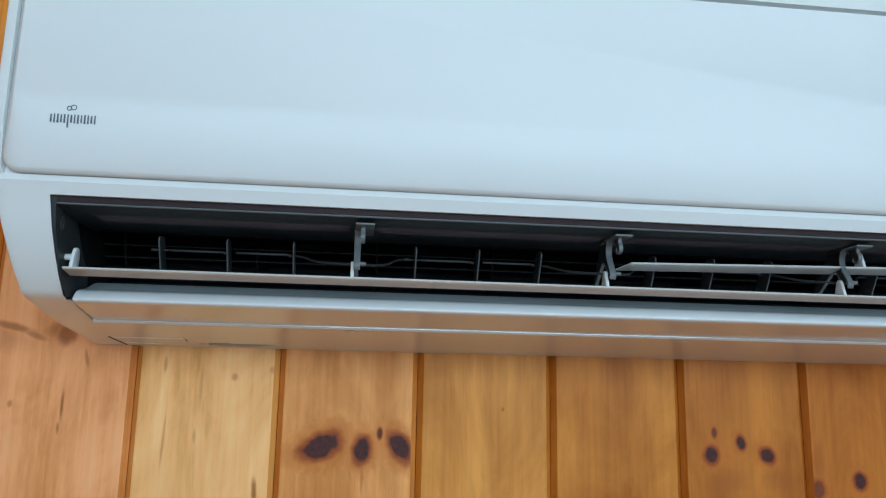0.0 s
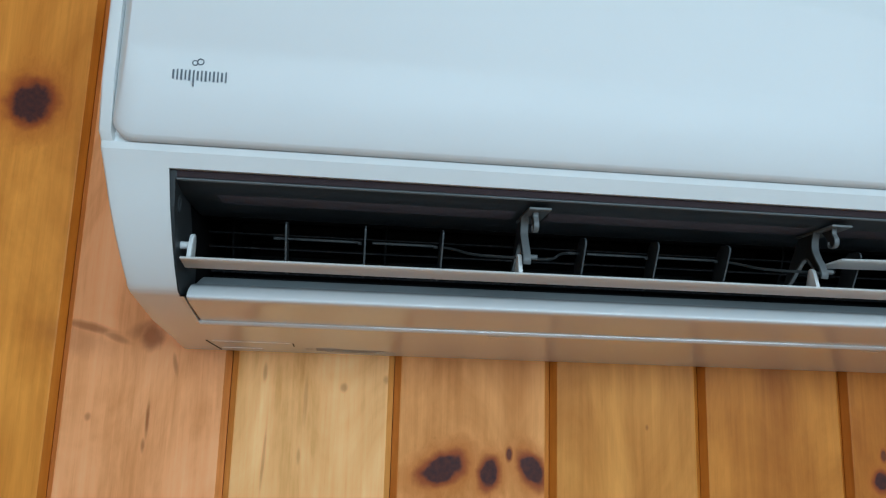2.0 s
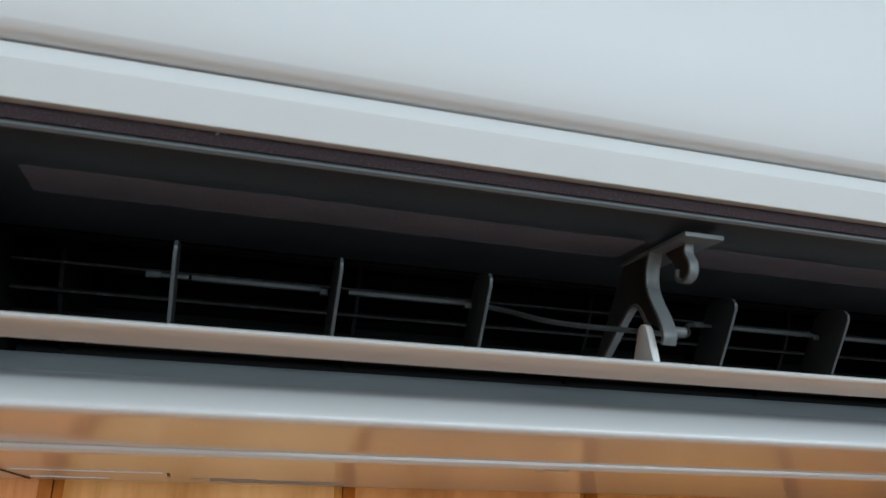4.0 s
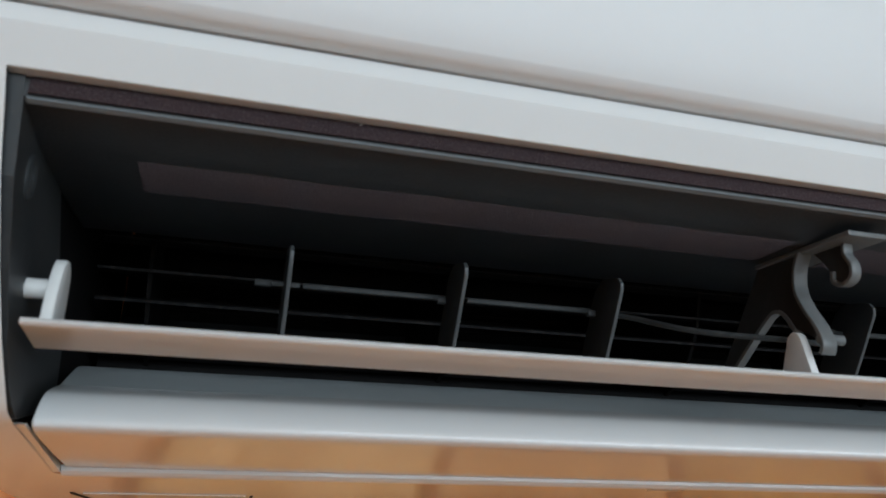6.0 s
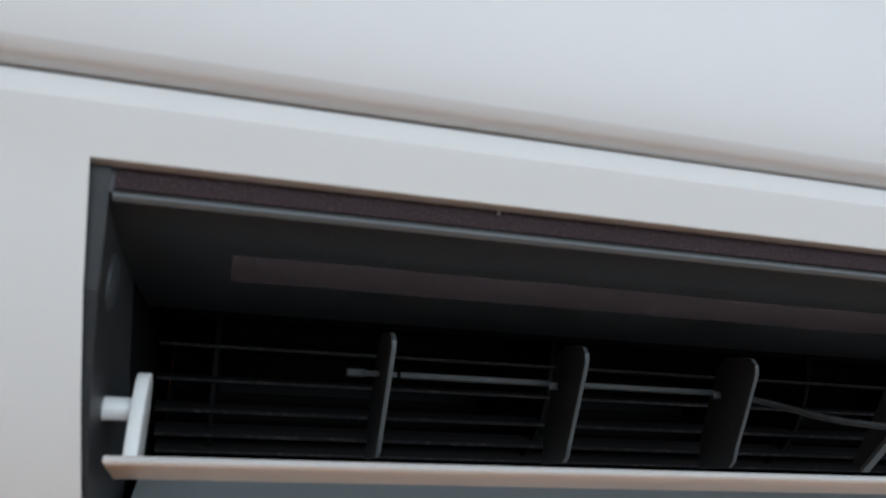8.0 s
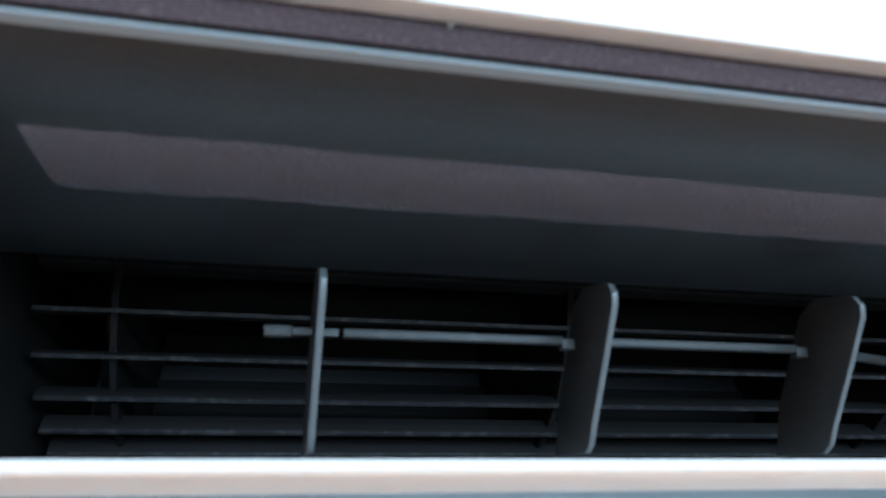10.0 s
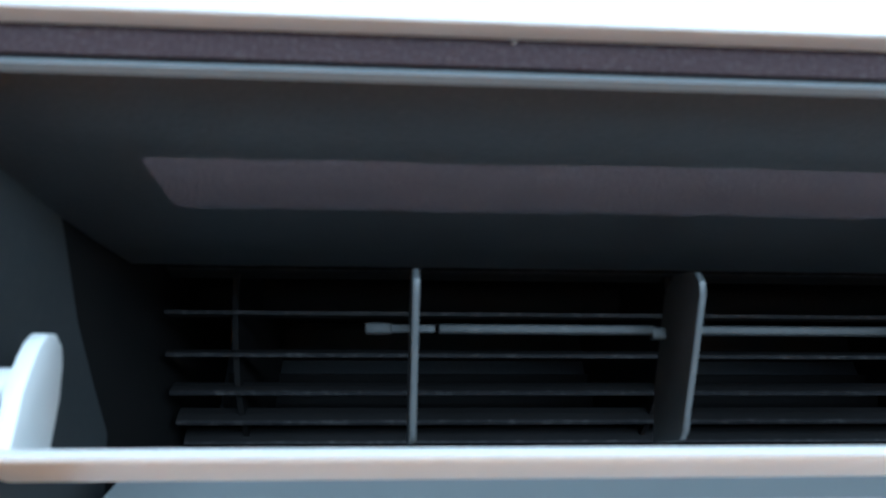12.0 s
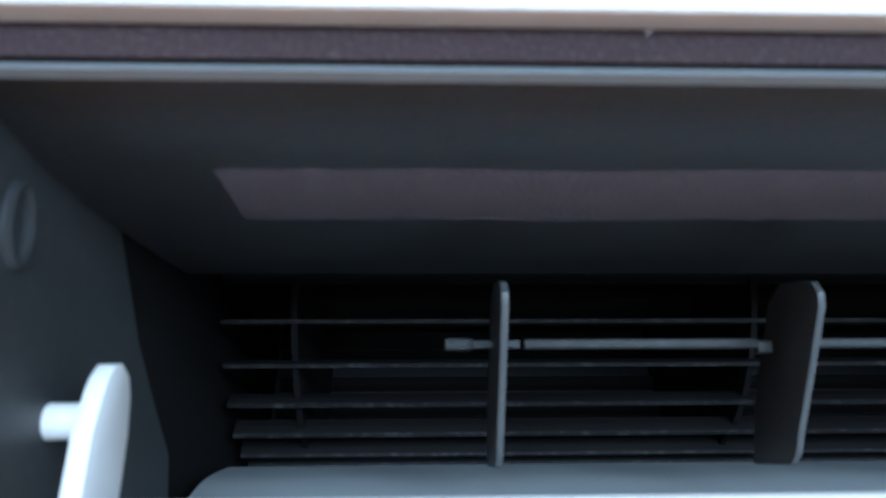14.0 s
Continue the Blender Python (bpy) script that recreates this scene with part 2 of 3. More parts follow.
def add_box(bm, x0, x1, y0, y1, z0, z1, bevel=0.0):
    r = bmesh.ops.create_cube(bm, size=1.0, matrix=Matrix.LocRotScale(((x0 + x1) / 2, (y0 + y1) / 2, (z0 + z1) / 2), None, (x1 - x0, y1 - y0, z1 - z0)))
    if bevel:
        es = {e for v in r["verts"] for e in v.link_edges}
        bmesh.ops.bevel(bm, geom=list(es), offset=bevel, segments=2, affect="EDGES", profile=0.5)


def box(x0, x1, y0, y1, z0, z1, bevel=0.0):
    bm = bmesh.new()
    add_box(bm, x0, x1, y0, y1, z0, z1, bevel)
    return bm


def add_prism(bm, yz, x0, x1, bevel=0.0):
    """A closed outline in y and z, drawn out along x."""
    a = [bm.verts.new((x0, y, z)) for y, z in yz]
    c = [bm.verts.new((x1, y, z)) for y, z in yz]
    k = len(yz)
    fs = [bm.faces.new(a), bm.faces.new(c[::-1])] + [bm.faces.new((a[i], c[i], c[(i + 1) % k], a[(i + 1) % k])) for i in range(k)]
    bmesh.ops.recalc_face_normals(bm, faces=fs)
    if bevel:
        bmesh.ops.bevel(bm, geom=list({e for f in fs[:2] for e in f.edges}), offset=bevel, segments=2, affect="EDGES", profile=0.5)


def prism(yz, x0, x1, bevel=0.0):
    bm = bmesh.new()
    add_prism(bm, yz, x0, x1, bevel)
    return bm


def band(path, thick):
    """The closed outline of an open line in y and z, with a thickness."""
    left, right = [], []
    for i, (y, z) in enumerate(path):
        y0, z0 = path[max(i - 1, 0)]
        y1, z1 = path[min(i + 1, len(path) - 1)]
        d = math.hypot(y1 - y0, z1 - z0)
        ny, nz = -(z1 - z0) / d * thick / 2, (y1 - y0) / d * thick / 2
        left.append((y + ny, z + nz))
        right.append((y - ny, z - nz))
    return left + right[::-1]


def smooth_line(pts, steps=5):
    """Catmull-Rom through the points."""
    out = []
    q = [pts[0], *pts, pts[-1]]
    for i in range(1, len(q) - 2):
        p0, p1, p2, p3 = (Vector(a) for a in q[i - 1:i + 3])
        for s in range(steps):
            u = s / steps
            out.append(tuple(0.5 * (2 * p1 + (p2 - p0) * u + (2 * p0 - 5 * p1 + 4 * p2 - p3) * u * u + (3 * p1 - p0 - 3 * p2 + p3) * u ** 3)))
    return out + [tuple(pts[-1])]


def add_tube(bm, pts, radius, sides=8, flat=None):
    rings = []
    for i, p in enumerate(pts):
        d = (Vector(pts[min(i + 1, len(pts) - 1)]) - Vector(pts[max(i - 1, 0)])).normalized()
        a = d.orthogonal().normalized() if abs(d.z) > 0.9 else d.cross(Vector((0, 0, 1))).normalized()
        a = Vector(flat) if flat else a
        c = d.cross(a)
        rings.append([bm.verts.new(Vector(p) + radius * (a * math.cos(k * 2 * math.pi / sides) + c * math.sin(k * 2 * math.pi / sides))) for k in range(sides)])
    for r, s in zip(rings, rings[1:]):
        for k in range(sides):
            bm.faces.new((r[k], r[(k + 1) % sides], s[(k + 1) % sides], s[k]))
    bm.faces.new(rings[0][::-1])
    bm.faces.new(rings[-1])


def tube(pts, radius, sides=8):
    bm = bmesh.new()
    add_tube(bm, pts, radius, sides)
    return bm


# ---------------------------------------------------------------- the room that closes the place
wall_north = tagged(finish("wall_north", box(RX0 - 0.1, RX1 + 0.1, 0.016, 0.12, 0, RZ1), PLAIN_PINE, smooth=0),
                    "knotty pine tongue-and-groove board wall, amber varnish", "wall", kind="structure")
floor = tagged(finish("floor", box(RX0 - 0.1, RX1 + 0.1, RY0 - 0.1, 0.12, -0.1, 0), FLOOR_WOOD, smooth=0), "light varnished wooden floor", "floor", kind="structure")
ceiling = tagged(finish("ceiling", box(RX0 - 0.1, RX1 + 0.1, RY0 - 0.1, 0.12, RZ1, RZ1 + 0.1), PAINT, smooth=0), "plain white painted ceiling", "ceiling", kind="structure")
wall_west = tagged(finish("wall_west", box(RX0 - 0.1, RX0, RY0, 0.016, 0, RZ1), PLAIN_PINE, smooth=0), "varnished pine board side wall", "wall", kind="structure")
wall_east = tagged(finish("wall_east", box(RX1, RX1 + 0.1, RY0, 0.016, 0, RZ1), PAINT, smooth=0), "plain white painted side wall", "wall", kind="structure")
bm = bmesh.new()
x0, x1, z0, z1 = WIN
add_box(bm, RX0 - 0.1, x0, RY0 - 0.1, RY0, 0, RZ1)
add_box(bm, x1, RX1 + 0.1, RY0 - 0.1, RY0, 0, RZ1)
add_box(bm, x0, x1, RY0 - 0.1, RY0, 0, z0)
add_box(bm, x0, x1, RY0 - 0.1, RY0, z1, RZ1)
wall_south = tagged(finish("wall_south", bm, PAINT, smooth=0), "plain white painted wall with a window opening", "wall", kind="structure")
window_1 = tagged(new("window_1"), "white framed window letting in daylight", "window", kind="structure")
bm = bmesh.new()
for a in ((x0, x0 + 0.05, z0, z1), (x1 - 0.05, x1, z0, z1), (x0 + 0.05, x1 - 0.05, z0, z0 + 0.05), (x0 + 0.05, x1 - 0.05, z1 - 0.05, z1)):
    add_box(bm, a[0], a[1], RY0 - 0.09, RY0 - 0.04, a[2], a[3])
part("window_frame", bm, WHITE, window_1, smooth=0)
pane = part("pane", box(x0 + 0.05, x1 - 0.05, RY0 - 0.07, RY0 - 0.064, z0 + 0.05, z1 - 0.05), GLASS, window_1, smooth=0)
pane.visible_shadow = False
ground = tagged(finish("ground", box(-60, 60, -60, 60, -0.6, -0.5), PLAIN_PINE, smooth=0), "flat dry ground outside the house", "ground", kind="structure")
ground.color = (0.5, 0.6, 0.45, 1)

# ---------------------------------------------------------------- the wall-mounted air conditioner
XL, XR = 0.0340, 0.9335          # ends of the casing
OL, OR = 0.0745, 0.895          # ends of the outlet
BAY = 0.194
unit = tagged(new("air_conditioner"), "white wall-mounted split air conditioner with open louvre flaps", "air conditioner")
unit.location = (0, 0, 0)

# outline of the casing from the wall under the unit round the front to the wall above it
UNDER = [(0.0, 2.0005), (-0.05, 2.0068), (-0.1035, 2.0126)]
CURVE = [(-0.1600, 2.0234), (-0.1675, 2.0258), (-0.1712, 2.0292), (-0.1800, 2.0390), (-0.1890, 2.0530), (-0.1975, 2.0700)]
BROW = [(-0.2040, 2.0905), (-0.2042, 2.0910), (-0.2052, 2.0935), (-0.2063, 2.0962), (-0.2073, 2.0988), (-0.2060, 2.1033)]
CHEEKS = [(-0.2014, 2.0832), (-0.2040, 2.0905), (-0.2052, 2.0935), *BROW[3:]]
RECESS = [(-0.2040, 2.1036), (-0.2060, 2.2660), (-0.2215, 2.2668)]
TOP = [(-0.2210, 2.2840), (-0.2140, 2.3000), (-0.1980, 2.3060), (-0.15, 2.3080), (0.0, 2.3080)]
OUT = UNDER + CURVE + BROW + RECESS + TOP
CAP = UNDER + CURVE + CHEEKS + RECESS + TOP
FULL = UNDER + CURVE + CHEEKS + [(-0.2092, 2.1080), (-0.2140, 2.1400), (-0.2150, 2.2668)] + TOP
I_RIDGE, I_BROW = 2, 9


def casing():
    """Skin over stations along x, rounded at both ends, open where the outlet is."""
    bm = bmesh.new()
    c = Vector((-0.10, 2.14))

    def ring(x, outline, inset):
        vs = []
        for y, z in outline:
            d = c - Vector((y, z))
            k = inset / max(d.length, 0.001)
            yy = min(y + d.x * k, 0.0) if y < 0 else 0.0
            u = min(1.0, max(0.0, (2.108 - z) / 0.078))
            lean = 0.0125 * u * (1 if x < XL + 0.02 else -1 if x > XR - 0.02 else 0)
            if abs(x - OL) < 1e-6:      # the outlet narrows a little downwards
                lean = -0.0017 + 0.0027 * min(1.0, max(0.0, (2.09 - z) / 0.06))
            vs.append(bm.verts.new((x + lean, yy, z + d.y * k)))
        return vs
    st = [(XL + 0.0022, FULL, 0.0060), (XL + 0.0006, FULL, 0.0032), (XL, FULL, 0.0016), (XL + 0.0010, FULL, 0.0004), (XL + 0.003, FULL, 0), (XL + 0.0070, FULL, 0), (XL + 0.0073, CAP, 0), (OL, CAP, 0), (OL, OUT, 0)]
    mirror = [(XL + XR - x, o, i) for x, o, i in st[::-1]]
    mirror[0], mirror[1] = (OR, OUT, 0), (OR, CAP, 0)
    rings = [ring(*s) for s in st + mirror]
    for r, s in zip(rings, rings[1:]):
        mid = r is rings[len(st) - 1]
        for i in range(len(OUT) - 1):
            if mid and I_RIDGE <= i < I_BROW:
                continue
            bm.faces.new((r[i], r[i + 1], s[i + 1], s[i]))
    bm.faces.new(rings[0])
    bm.faces.new(rings[-1][::-1])
    add_prism(bm, [(-0.2041, 2.0907), (-0.2037, 2.0904), (-0.2004, 2.0905), (-0.1990, 2.0907), (-0.1990, 2.0960), (-0.2056, 2.0960)], OL - 0.0019, OR + 0.0015)
    return bm


shell = part("casing", casing(), WHITE, unit, "white plastic casing, glossy underneath", smooth=26)
shell.data.materials.append(GLOSSY)
for f in shell.data.polygons:
    f.material_index = int(f.normal.z < -0.8)


def front_panel_mesh():
    bm = bmesh.new()
    x0, x1, z0, z1 = XL + 0.0074, XR - 0.0074, 2.1040, 2.2660
    prev = None
    # front face y, and how far the lower edge has drawn up: a short chamfer, then a long easy curve
    loops = ((-0.2000, 0.0), (-0.2098, 0.0), (-0.2109, 0.0007), (-0.2122, 0.0018), (-0.2125, 0.0023), (-0.2140, 0.0058), (-0.2153, 0.0096),
             (-0.2167, 0.0142), (-0.2181, 0.0195), (-0.2194, 0.0255), (-0.2204, 0.0320), (-0.2211, 0.0390), (-0.2215, 0.0460))
    for yy, gz0 in loops:
        f = max(0.0, (-0.2098 - yy) / 0.0117)
        gx, gz1 = 0.007 * f, 0.003 * f
        r = 0.012
        pts = []
        for cx, cz, s in ((x1 - gx - r, z1 - gz1 - r, 0), (x0 + gx + r, z1 - gz1 - r, 90), (x0 + gx + r, z0 + gz0 + r, 180), (x1 - gx - r, z0 + gz0 + r, 270)):
            for k in range(0, 91, 15):
                pts.append((cx + r * math.cos(radians(s + k)), cz + r * math.sin(radians(s + k))))
        cur = [bm.verts.new((px, yy, pz)) for px, pz in pts]
        if prev:
            for i in range(len(cur)):
                bm.faces.new((prev[i], prev[(i + 1) % len(cur)], cur[(i + 1) % len(cur)], cur[i]))
        prev = cur
    bm.faces.new(prev)
    return bm


front_panel = part("front_panel", front_panel_mesh(), PANEL, unit, "smooth white front panel with rounded lower edge", smooth=50)

# printed mark as plain strokes and two small rings
PY = -0.2211
for k in range(14):
    x = 0.0742 + 0.00218 * k
    z, w, h = 2.1392 - (0.0016 if k == 5 else 0), 0.0008 if k % 2 else 0.0010, (0.0090 if k == 5 else 0.0060 if k % 3 else 0.0052)
    part("printed_bar", box(x - w / 2, x + w / 2, PY - 0.0002, PY + 0.0008, z - h / 2, z + h / 2), INK, front_panel, smooth=0)
for x, z, r in ((0.0855, 2.1464, 0.0014), (0.0884, 2.1472, 0.0017)):
    bm = bmesh.new()
    add_tube(bm, [(x + r * math.cos(a * math.pi / 9), PY - 0.0004, z + r * math.sin(a * math.pi / 9)) for a in range(19)], 0.00035, 5, flat=(0, 1, 0))
    part("printed_ring", bm, INK, front_panel)

# duct behind the outlet
CEIL = [(-0.2000, 2.0918), (-0.1998, 2.0862), (-0.1990, 2.0856), (-0.1816, 2.0824), (-0.1600, 2.0818), (-0.1400, 2.0822), (-0.1180, 2.0832), (-0.1080, 2.0870), (-0.1030, 2.1000)]
BACK = [(-0.1030, 2.1520), (-0.0040, 2.1520), (-0.0040, 2.0900), (-0.0200, 2.0550), (-0.0450, 2.0400), (-0.0700, 2.0385), (-0.0900, 2.0400)]


def duct():
    bm = bmesh.new()
    line = CEIL + BACK
    a = [bm.verts.new((OL + 0.001, y, z)) for y, z in line]
    c = [bm.verts.new((OR - 0.001, y, z)) for y, z in line]
    for i in range(len(line) - 1):
        bm.faces.new((a[i], a[i + 1], c[i + 1], c[i]))
    return bm


def felt_pad(x0, x1):
    """A thin flocked pad on the duct ceiling, its cut edges uneven."""
    bm = bmesh.new()
    n, prev = 90, None
    drift = 0.0
    for i in range(n + 1):
        x = x0 + (x1 - x0) * i / n
        drift = 0.85 * drift + random.uniform(-0.00014, 0.00014)
        ya, yb = -0.1812 + drift + random.uniform(-0.00020, 0.00020), -0.1607 + 1.2 * drift + random.uniform(-0.00040, 0.00040)
        lift = random.uniform(0, 0.00008)
        ring = [bm.verts.new((x, y, z)) for y, z in ((ya, 2.0828), (ya + 0.0002, 2.08242), (ya + 0.0014, 2.08205 - lift), (yb - 0.0035, 2.08150 - lift), (yb - 0.0012, 2.08165), (yb, 2.0821))]
        if prev:
            for a in range(5):
                bm.faces.new((prev[a], prev[a + 1], ring[a + 1], ring[a]))
        else:
            bm.faces.new(ring)
        prev = ring
    bm.faces.new(prev[::-1])
    return bm


part("duct", duct(), DARK, unit, "dark charcoal plastic air duct", smooth=30)
part("felt_strip", prism([(-0.2003, 2.0914), (-0.2007, 2.0866), (-0.2000, 2.0866), (-0.1999, 2.0914)], OL + 0.002, OR - 0.002), STRIP, unit, "dark brown flocked strip", smooth=0)
part("lip", prism(band([(-0.2008, 2.0855), (-0.1996, 2.0850)], 0.0007), OL + 0.002, OR - 0.002), LIP, unit, "thin grey lip along the duct")
for k in range(4):
    x0 = 0.0962 if k == 0 else 0.297 + BAY * (k - 1)
    part("felt_pad", felt_pad(x0, 0.2760 + BAY * k), FELT, unit, "dull purple-grey flocked pad with a frayed edge", smooth=40)

SIDE = [(-0.2020, 2.0905), (-0.1990, 2.0852), (-0.1560, 2.0818), (-0.1500, 2.0740), (-0.1440, 2.0660), (-0.1330, 2.0560), (-0.1235, 2.0480), (-0.1200, 2.0300), (-0.1600, 2.0246), (-0.1660, 2.0268), (-0.1720, 2.0310), (-0.1795, 2.0394), (-0.1885, 2.0533), (-0.1968, 2.0702)]
for xa, xb in ((OL - 0.004, OL + 0.0012), (OR - 0.0012, OR + 0.004)):
    part("side_cheek", prism([(y + 0.0012, z) for y, z in SIDE], xa, xb), CHEEK, unit, smooth=0)
    part("end_plate", prism([(-0.158, 2.084), (-0.10, 2.145), (-0.006, 2.145), (-0.006, 2.03), (-0.125, 2.03)], xa - 0.002, xb - 0.001 if xa < 0.5 else xb + 0.001), FAN, unit, smooth=0)
bm = bmesh.new()
add_tube(bm, [(OL + 0.0012, -0.1850 + 0.0026 * math.cos(a * math.pi / 8), 2.0740 + 0.0046 * math.sin(a * math.pi / 8)) for a in range(17)], 0.0009, 6, flat=(1, 0, 0))
part("pivot_socket", bm, CHEEK, unit, "oval socket in the duct cheek")

# cross-flow fan
FC = (-0.0540, 2.0900)
fan = part("cross_flow_fan", tube([(0.0760, FC[0], FC[1]), (0.8920, FC[0], FC[1])], 0.0060, 12), FAN, unit, "black ribbed cross-flow fan drum")
disc_mesh = None
for x in (0.0935, 0.2000, 0.3000, 0.4000, 0.5000, 0.6000, 0.7000, 0.8000, 0.8850):
    if disc_mesh is None:
        disc = part("disc", prism([(0.0438 * math.cos(a * math.pi / 18), 0.0438 * math.sin(a * math.pi / 18)) for a in range(36)], -0.0007, 0.0007), FAN, fan)
        disc_mesh = disc.data
    else:
        disc = new("disc", disc_mesh)
        disc.parent = fan
    disc.matrix_local = pose(x, FC[0], FC[1])
blade_mesh = None
for k in range(27):
    if blade_mesh is None:
        arc = smooth_line([(-0.0460, 0.0000), (-0.0432, -0.0003), (-0.0420, -0.0008), (-0.0405, -0.0014)], 3)
        blade = part("blade", prism(band(arc, 0.0009), 0.0775, 0.8900), FAN, fan)
        blade_mesh = blade.data
        # paler, patchy material on each blade's leading edge
        blade_mesh.materials.append(PALE_EDGE)
        for f in blade_mesh.polygons:
            f.material_index = int(f.center.y < -0.0452)
    else:
        blade = new("blade", blade_mesh)
        blade.parent = fan
    blade.matrix_local = pose(0, FC[0], FC[1], 3.3 - 360 / 27 * k + random.uniform(-0.5, 0.5))

# upright vanes that steer the air sideways
VX = [0.1347 + 0.0498 * i + BAY * k for k in range(4) for i in range(3)]
VANE = [(-0.1495, 2.0750), (-0.1525, 2.0742), (-0.1541, 2.0722), (-0.1539, 2.0700), (-0.1478, 2.0595), (-0.1425, 2.0508), (-0.1408, 2.0474), (-0.1385, 2.0458), (-0.1240, 2.0456), (-0.1270, 2.0560), (-0.1370, 2.0735), (-0.1420, 2.0760)]
vane_mesh = None
for x in VX:
    if vane_mesh is None:
        v = part("vane", prism(VANE, -0.0006, 0.0006, bevel=0.0002), FINS, unit, "dark grey upright air vane")
        vane_mesh = v.data
        # paler rim faces: the glint along the vane's edges, put into the colour
        vane_mesh.materials.append(RIM)
        for f in vane_mesh.polygons:
            f.material_index = int(abs(f.normal.x) < 0.9 and f.center.y < -0.137)
    else:
        v = tagged(new("vane", vane_mesh), "dark grey upright air vane")
        v.parent = unit
    v.matrix_local = pose(x, 0, 0)

RODY, RODZ = -0.1391, 2.0661
for k in range(4):
    x0 = VX[3 * k]
    bm = bmesh.new()
    add_box(bm, x0 - 0.0088, x0 - 0.0040, RODY - 0.0009, RODY + 0.0009, RODZ - 0.0010, RODZ + 0.0010, 0.0003)
    add_box(bm, x0 - 0.0040, x0 + 0.0040, RODY - 0.0006, RODY + 0.0006, RODZ - 0.0006, RODZ + 0.0006)
    for i in (0, 1):
        add_box(bm, x0 + 0.0498 * i + 0.0048, x0 + 0.0498 * (i + 1) - 0.0040, RODY - 0.0009, RODY + 0.0009, RODZ - 0.0008, RODZ + 0.0008, 0.0003)
        add_box(bm, x0 + 0.0498 * (i + 1) - 0.0046, x0 + 0.0498 * (i + 1) - 0.0020, RODY - 0.0011, RODY + 0.0011, RODZ - 0.0017, RODZ + 0.0004, 0.0003)
    part("link_rod", bm, ROD, unit, "thin grey rod linking the vanes")
    if k < 3:
        line = smooth_line([(x0 + 0.0996, RODY - 0.003, RODZ - 0.001), (x0 + 0.1075, -0.1470, 2.0632), (x0 + 0.1200, -0.1600, 2.0580), (x0 + 0.1473, -0.1674, 2.0560), (x0 + 0.1680, -0.1600, 2.0575), (x0 + 0.1790, -0.1450, 2.0640), (x0 + 0.1860, RODY, RODZ)], 6)
        part("link_bow", tube(line, 0.0009, 8), ROD, unit, "bowed grey link passing the bracket")

# brackets that carry the flaps
def bracket(x):
    b = part("bracket", box(x - 0.0055, x + 0.0082, -0.1956, -0.1560, 2.0806, 2.0822, 0.0004), GREY, unit, "grey plastic flap bracket on the duct ceiling")
    x -= 0.0036
    arm = smooth_line([(-0.1760, 2.0812), (-0.1735, 2.0760), (-0.1730, 2.0700), (-0.1755, 2.0640), (-0.1795, 2.0580), (-0.1815, 2.0530), (-0.1805, 2.0500)], 5)
    part("arm", prism(band(arm, 0.0014), x - 0.0024, x + 0.0024, 0.0003), GREY, b)
    web = arm[:-4] + [(-0.1760, 2.0560), (-0.1700, 2.0590), (-0.1660, 2.0640), (-0.1615, 2.0652), (-0.1560, 2.0620), (-0.1470, 2.0553), (-0.1350, 2.0462), (-0.1310, 2.0480), (-0.1400, 2.0590), (-0.1480, 2.0700), (-0.1565, 2.0812)]
    part("web", prism(web, x - 0.0007, x + 0.0007), FINS, b)
    strut = smooth_line([(-0.1700, 2.0585), (-0.1660, 2.0640), (-0.1615, 2.0654), (-0.1560, 2.0622), (-0.1470, 2.0555), (-0.1350, 2.0462)], 4)
    part("strut", prism(band(strut, 0.0012), x - 0.0013, x + 0.0013), GREY, b)
    x += 0.0036
    hook = smooth_line([(-0.1890, 2.0812), (-0.1885, 2.0775), (-0.1905, 2.0740), (-0.1900, 2.0705), (-0.1865, 2.0690), (-0.1835, 2.0705), (-0.1835, 2.0735)], 4)
    part("hook", prism(band(hook, 0.0013), x - 0.0016, x + 0.0016, 0.0003), GREY, b)
    part("hook_web", prism([(-0.1888, 2.0812), (-0.1884, 2.0775), (-0.1903, 2.0740), (-0.1898, 2.0708), (-0.1865, 2.0694), (-0.1838, 2.0712), (-0.1800, 2.0770), (-0.1760, 2.0812)], x - 0.0005, x + 0.0005), FINS, b)
    part("pivot", tube([(x - 0.0046, -0.1795, 2.0545), (x + 0.0030, -0.1795, 2.0545)], 0.0016, 12), GREY, b)
    return b


for k in range(3):
    bracket(0.2865 + BAY * k)

